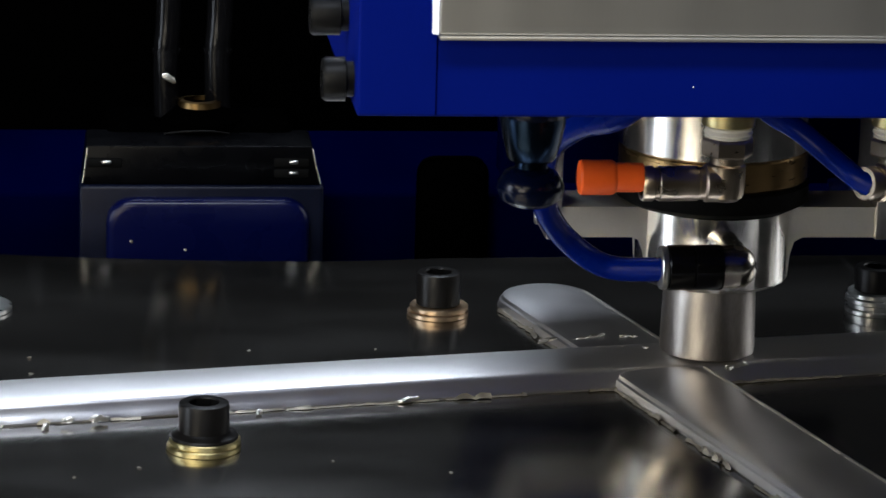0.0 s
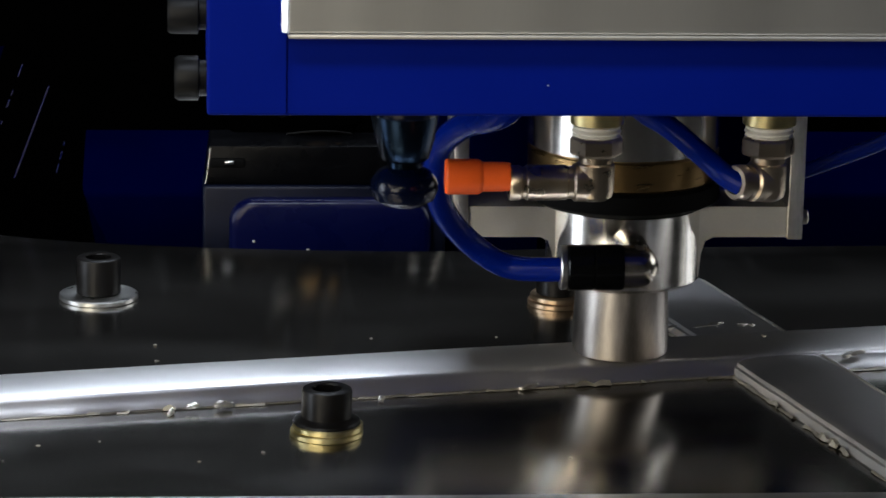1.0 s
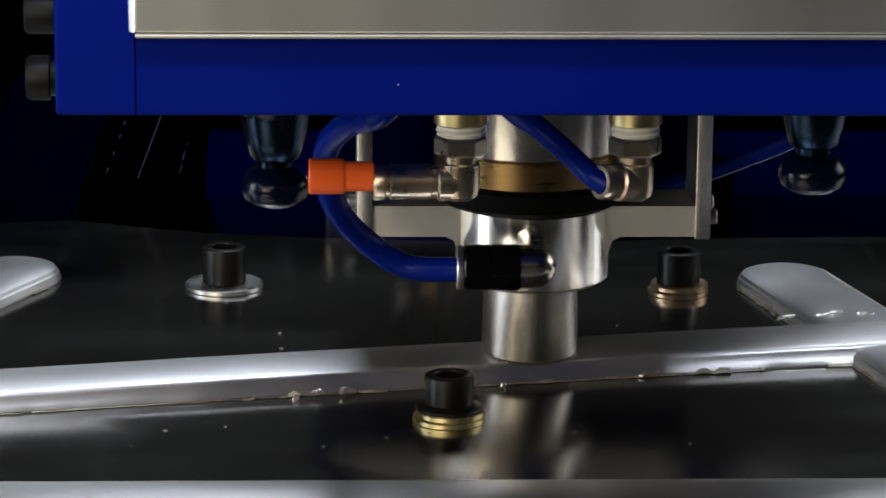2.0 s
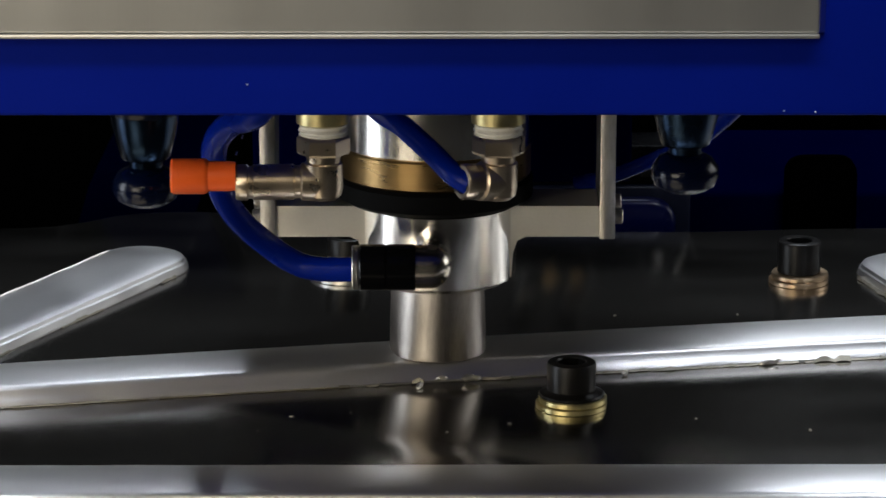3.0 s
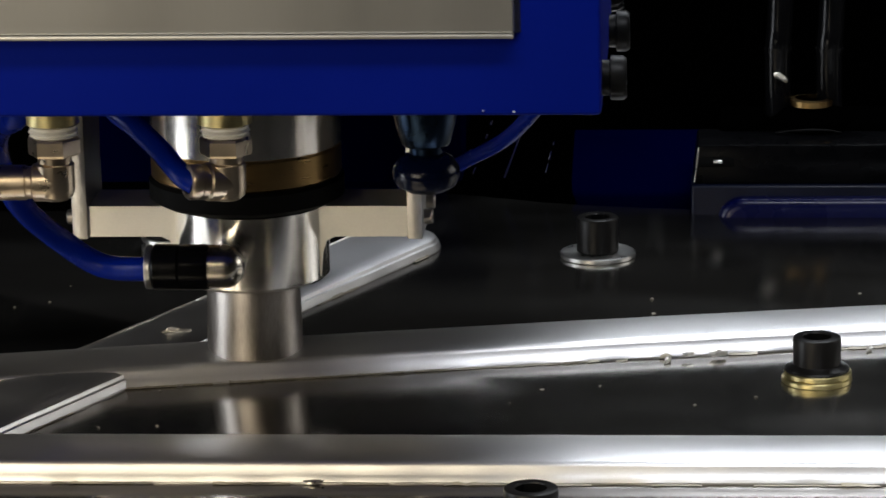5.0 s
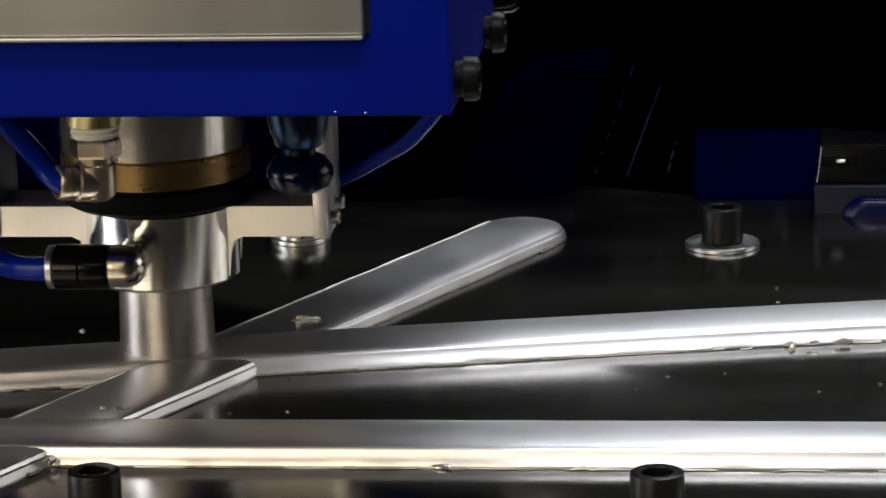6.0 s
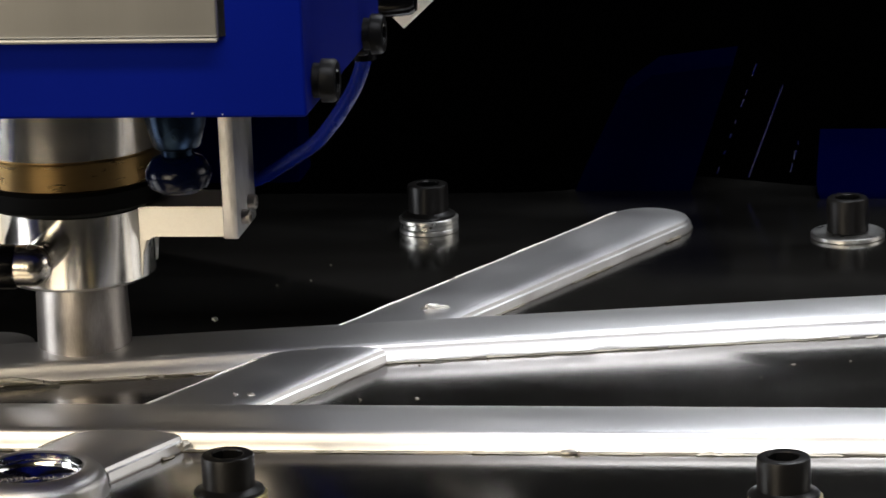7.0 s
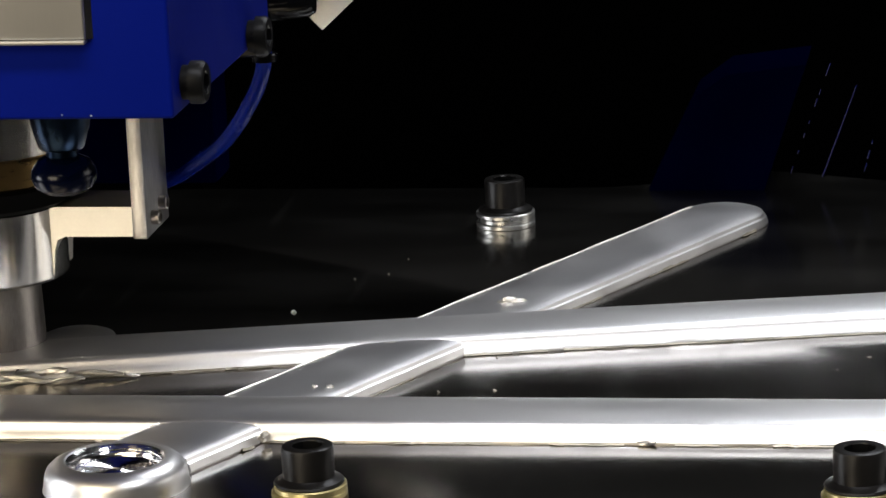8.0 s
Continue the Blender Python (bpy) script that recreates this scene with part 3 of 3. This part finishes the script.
    part("hose", pipe([(196, 1040, 50.6), (188.5, 1042, 49.6), (171.6, 1050, 48.6), (158.2, 1048, 57.8), (149.2, 1036, 71.2), (145.9, 1023, 85.4), (146.6, 1010, 97.6), (152.6, 992, 108), (163, 970, 117), (172, 950, 138)], 4.0), TUBE, thing, "blue air hose")
    # air elbows under the housing
    e = elbow(thing, 183, 917, (-1, -0.05, 0), 24.5)
    part("plug_cap", lathe([(0, 0), (4.6, 0), (5.0, 0.5), (5.0, 9.2), (4.7, 9.8), (4.2, 10.4), (4.2, 16), (4.0, 18)], (140.8, 915, 110.2), pose(0, 0, 0, 0, 90, 0), 32), ORANGE, e, "orange plastic blanking plug")
    elbow(thing, 231.5, 917, (-0.75, -0.45, 0.1), 12)
    part("hose", pipe([(190, 940, 137), (197, 934, 126), (205, 927, 121.5), (213, 921, 115.5), (219, 914, 111), (224, 911, 108.5)], 3.2), TUBE, thing, "blue air hose")
    # bumper cups
    for x, drop in ((131.2, -2.5), (285.4, 1.5)):
        cup = part("bumper", lathe([(10.4, 141.5), (10.2, 128), (9.6, 122.5), (8.4, 116.5), (7.0, 111.6), (6.4, 111), (4.8, 110.6), (4.8, 107), (0, 107)], (x, 944, drop), sides=40), CUP_METAL, thing, "smoky blue-grey metal bumper cone")
        part("bumper_dome", lathe([(10.6, 134), (10.7, 127), (9.6, 124.4), (6.5, 122.6), (0, 122)], (x, 943.2, drop), sides=32), CUP, cup)
        part("bumper_foot", lathe([(0, 109.4), (4.0, 109.2), (7.6, 107.6), (9.6, 104.6), (9.8, 102.2), (8.6, 99.4), (5.6, 97.6), (0, 97)], (x, 944, drop), sides=40), CUP, cup, "glossy dark blue ball foot")
    return thing


# ---- machine parts behind the plate ----
def rear_parts():
    bed = part("machine_bed", box(-700, 700, 640, 1330, -860, -61.5, 6), BED)
    bed.location = (0, 0, TOP)
    tagged(bed, "dark cast iron machine bed under the plate", "machine bed")
    beam = new("rear_beam")
    beam.location = (0, 0, TOP)
    tagged(beam, "blue painted casting behind the plate, colour darkened for shade", "machine beam")
    bm = bmesh.new()
    prof = [(1331, -400, 30), (1331, -60, -18), (1331, -13.7, -37), (1331, 2.4, -44.6), (1331.5, 4.0, -45.3), (1333, 5.2, -45.6), (1338, 7.0, -46), (1350, 10.8, -46), (1366, 15, -46), (1384, 18.8, -46), (1386, 18, -46), (1386, -400, 30)]
    a = [bm.verts.new((x, y, z)) for y, z, x in prof]
    b = [bm.verts.new((420, y, z)) for y, z, x in prof]
    bm.faces.new(a)
    bm.faces.new(list(reversed(b)))
    for i in range(len(prof)):
        j = (i + 1) % len(prof)
        bm.faces.new((a[i], a[j], b[j], b[i]))
    part("casting", bm, BLUE_SHADED, beam, "blue painted casting")
    # the dark of a recess in the casting, drawn as a black block
    part("recess_dark", box(138, 167, 1322, 1331.5, -60, 21, 7, 4), NEAR_BLACK, beam, "black rounded block standing in for a dark recess")
    # hood with leaning ends on a flange that frames the blue cover
    bm = box(2.9, 98.0, 1309, 1340, 13.4, 29.0, 0)
    for v in bm.verts:
        if v.co.z > 20:
            v.co.x += 2.0 if v.co.x < 50 else -3.6
            v.co.y += 1.0 if v.co.y < 1320 else 0
    bmesh.ops.bevel(bm, geom=list(bm.edges), offset=1.0, segments=2, affect="EDGES", profile=0.5)
    hood = part("bracket", bm, HOOD, beam, "dark steel bracket hood")
    part("bracket_flange", box(2.2, 98.9, 1307.5, 1331, -120, 13.3, 1.6, 3), LIP, beam, "scuffed grey steel flange")
    # light catching the hood's leaning ends, drawn as thin bright rods
    for x, lean in ((3.4, 1.9), (97.6, -3.2)):
        part("lit_edge", pipe([(x, 1308.8, 14.0), (x + lean / 2, 1309.2, 20), (x + lean, 1309.9, 28)], 0.35, 8, 4), WASHER, hood, "thin bright line along the edge")
    cover = bmesh.new()
    rim = [(12.8, -120)] + [(22.8 - 10 * math.cos(a), -1.2 + 10 * math.sin(a)) for a in (k * math.pi / 16 for k in range(9))] + [(83.0 + 10 * math.sin(a), -1.2 + 10 * math.cos(a)) for a in (k * math.pi / 16 for k in range(9))] + [(93.0, -120)]
    loops = []
    for inset, y in ((0, 1307.6), (0, 1305.0), (0.6, 1303.4), (1.8, 1302.4), (3.4, 1302.0)):
        loops.append([cover.verts.new((x + inset * (1 if x < 50 else -1) * min(1, abs(x - 53) / 40), y, z - inset * (z > -100))) for x, z in rim])
    for p, q in zip(loops, loops[1:]):
        for i in range(len(rim) - 1):
            cover.faces.new((p[i], p[i + 1], q[i + 1], q[i]))
    cover.faces.new(loops[-1])
    part("rounded_cover", cover, COVER, beam, "glossy dark blue rounded cover")
    for x, z in ((12, 22.2), (86, 22.4), (86, 18.0)):
        part("slot", box(x - 7, x + 7, 1308.6, 1311, z - 1.9, z + 1.9, 0.8), RUBBER, hood)
        part("slot_bolt", lathe([(0, 0), (0.6, 0), (0.8, 0.3), (0.8, 3.2), (0.6, 3.6), (0, 3.6)], (x - 1, 1308.2, z + 0.4), pose(0, 0, 0, 0, 90, 0), 16), WASHER, hood)
    for x, z in ((22.6, -8), (44, -11.4), (72, -17)):
        part("metal_chip", lathe([(0, -0.4), (0.7, 0), (0, 0.4)], (x, 1301.8, z), pose(0, 0, 0, 60, 20, 0), 6), FLASH, beam, "tiny bright metal chip", smooth=False)
    gland = new("cable_gland")
    gland.location = (0, 0, TOP)
    tagged(gland, "black cable gland with two hanging cables", "cable gland")
    part("socket_block", box(13, 88, 1334, 1372, 10, 32, 4, 3), NEAR_BLACK, gland)
    part("nut", lathe([(0, 22), (17, 22), (17, 33), (14, 36), (10, 39), (0, 39)], (50.5, 1345, 0), sides=32), NEAR_BLACK, gland)
    part("clip", lathe([(6.5, 38.6), (8.6, 38.6), (8.6, 41), (6.5, 41.4)], (50.5, 1341, 0), sides=32), GOLD, gland, "brass clip")
    for x in (37.5, 58):
        part("cable", pipe([(x, 1345, 34), (x - 0.5, 1343, 60), (x + 1, 1346, 110), (x + 2, 1350, 400)], 5.2), BLACK_PLASTIC, gland, "black glossy cable")
        part("cable_tie", lathe([(5.2, 0), (5.8, 0), (5.8, 1.4), (5.2, 1.4)], (x - 0.4, 1343.2, 60), sides=20), BLACK_PLASTIC, gland)
    # white glint in front of the cable, made as a small bright lump
    bm = bmesh.new()
    bmesh.ops.create_icosphere(bm, subdivisions=2, radius=1, matrix=pose(38, 1337, 50.5, 10, 30, 15) @ Matrix.Diagonal((3.4, 1.0, 1.5, 1)))
    for v in bm.verts:
        v.co += Vector((0, 0, 1)) * 0.7 * noise.noise(v.co * 0.6)
    part("glint_scrap", bm, ALU_MATT, gland, "small crumpled scrap drawn for a white glint", smooth=False)
    part("wire", pipe([(36, 1330, 29.4), (42, 1326, 31), (49, 1325, 31.6), (56, 1326, 31.2), (62, 1330, 29.4)], 0.45, 8, 6), DARK_STEEL, gland, "thin looped wire")
    duct = new("cable_duct")
    duct.location = (0, 0, TOP)
    tagged(duct, "blue slanting machine cover, colour darkened for dim light", "machine cover")
    bm = bmesh.new()
    shape = [(-132, -90), (-172, -90), (-144, 4), (-126, 40), (-112, 50), (-79.5, 54), (-85.9, 36), (-100, -6)]
    fr = [bm.verts.new((x, 1345, z)) for x, z in shape]
    bk = [bm.verts.new((x, 1385, z)) for x, z in shape]
    bm.faces.new(fr)
    bm.faces.new(list(reversed(bk)))
    for i in range(len(fr)):
        j = (i + 1) % len(fr)
        bm.faces.new((fr[j], fr[i], bk[i], bk[j]))
    part("cover", bm, BLUE_DIM, duct)
    rnd = random.Random(9)
    for x0, z0, x1, z1, count in ((-87, 8, -69.8, 54.8, 7), (-73.6, 8, -59.3, 46, 1), (-57, 9, -52.5, 26, 3)):
        for k in range(count):
            a = (k + rnd.uniform(0, 0.5)) / count if count > 1 else 0.0
            b = a + rnd.uniform(0.2, 0.8) / count if count > 1 else 1.0
            ends = [(x0 + (x1 - x0) * f, 1343, z0 + (z1 - z0) * f) for f in (a, (a + b) / 2, b)]
            part("worn_edge", pipe(ends, rnd.uniform(0.2, 0.42), 6, 3), COVER, duct, "thin bright line along the edge")
    # added sheet, near black in place of the unlit depth behind
    back = part("backdrop", box(-900, 900, 1480, 1500, -860, 80, 4), NEAR_BLACK)
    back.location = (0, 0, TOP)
    tagged(back, "black backdrop added for the dark behind the machine", "machine panel", kind="structure")


room()
plate = work_plate()
tool = head()
rear_parts()


def head_time(t):
    """The head runs on a little after the picture has come to rest."""
    return t if t <= 7.6 else {7.7: 7.69, 7.8: 7.775}.get(t, 7.79)


def motions():
    walk(tool, [(t, pose(-0.07191 * head_time(t), 0, TOP)) for t in TIMES])
    walk(plate, [(t, pose(0.00057 * still(t), 0.013758 * still(t), TOP + 0.00027 * still(t))) for t in TIMES])


motions()
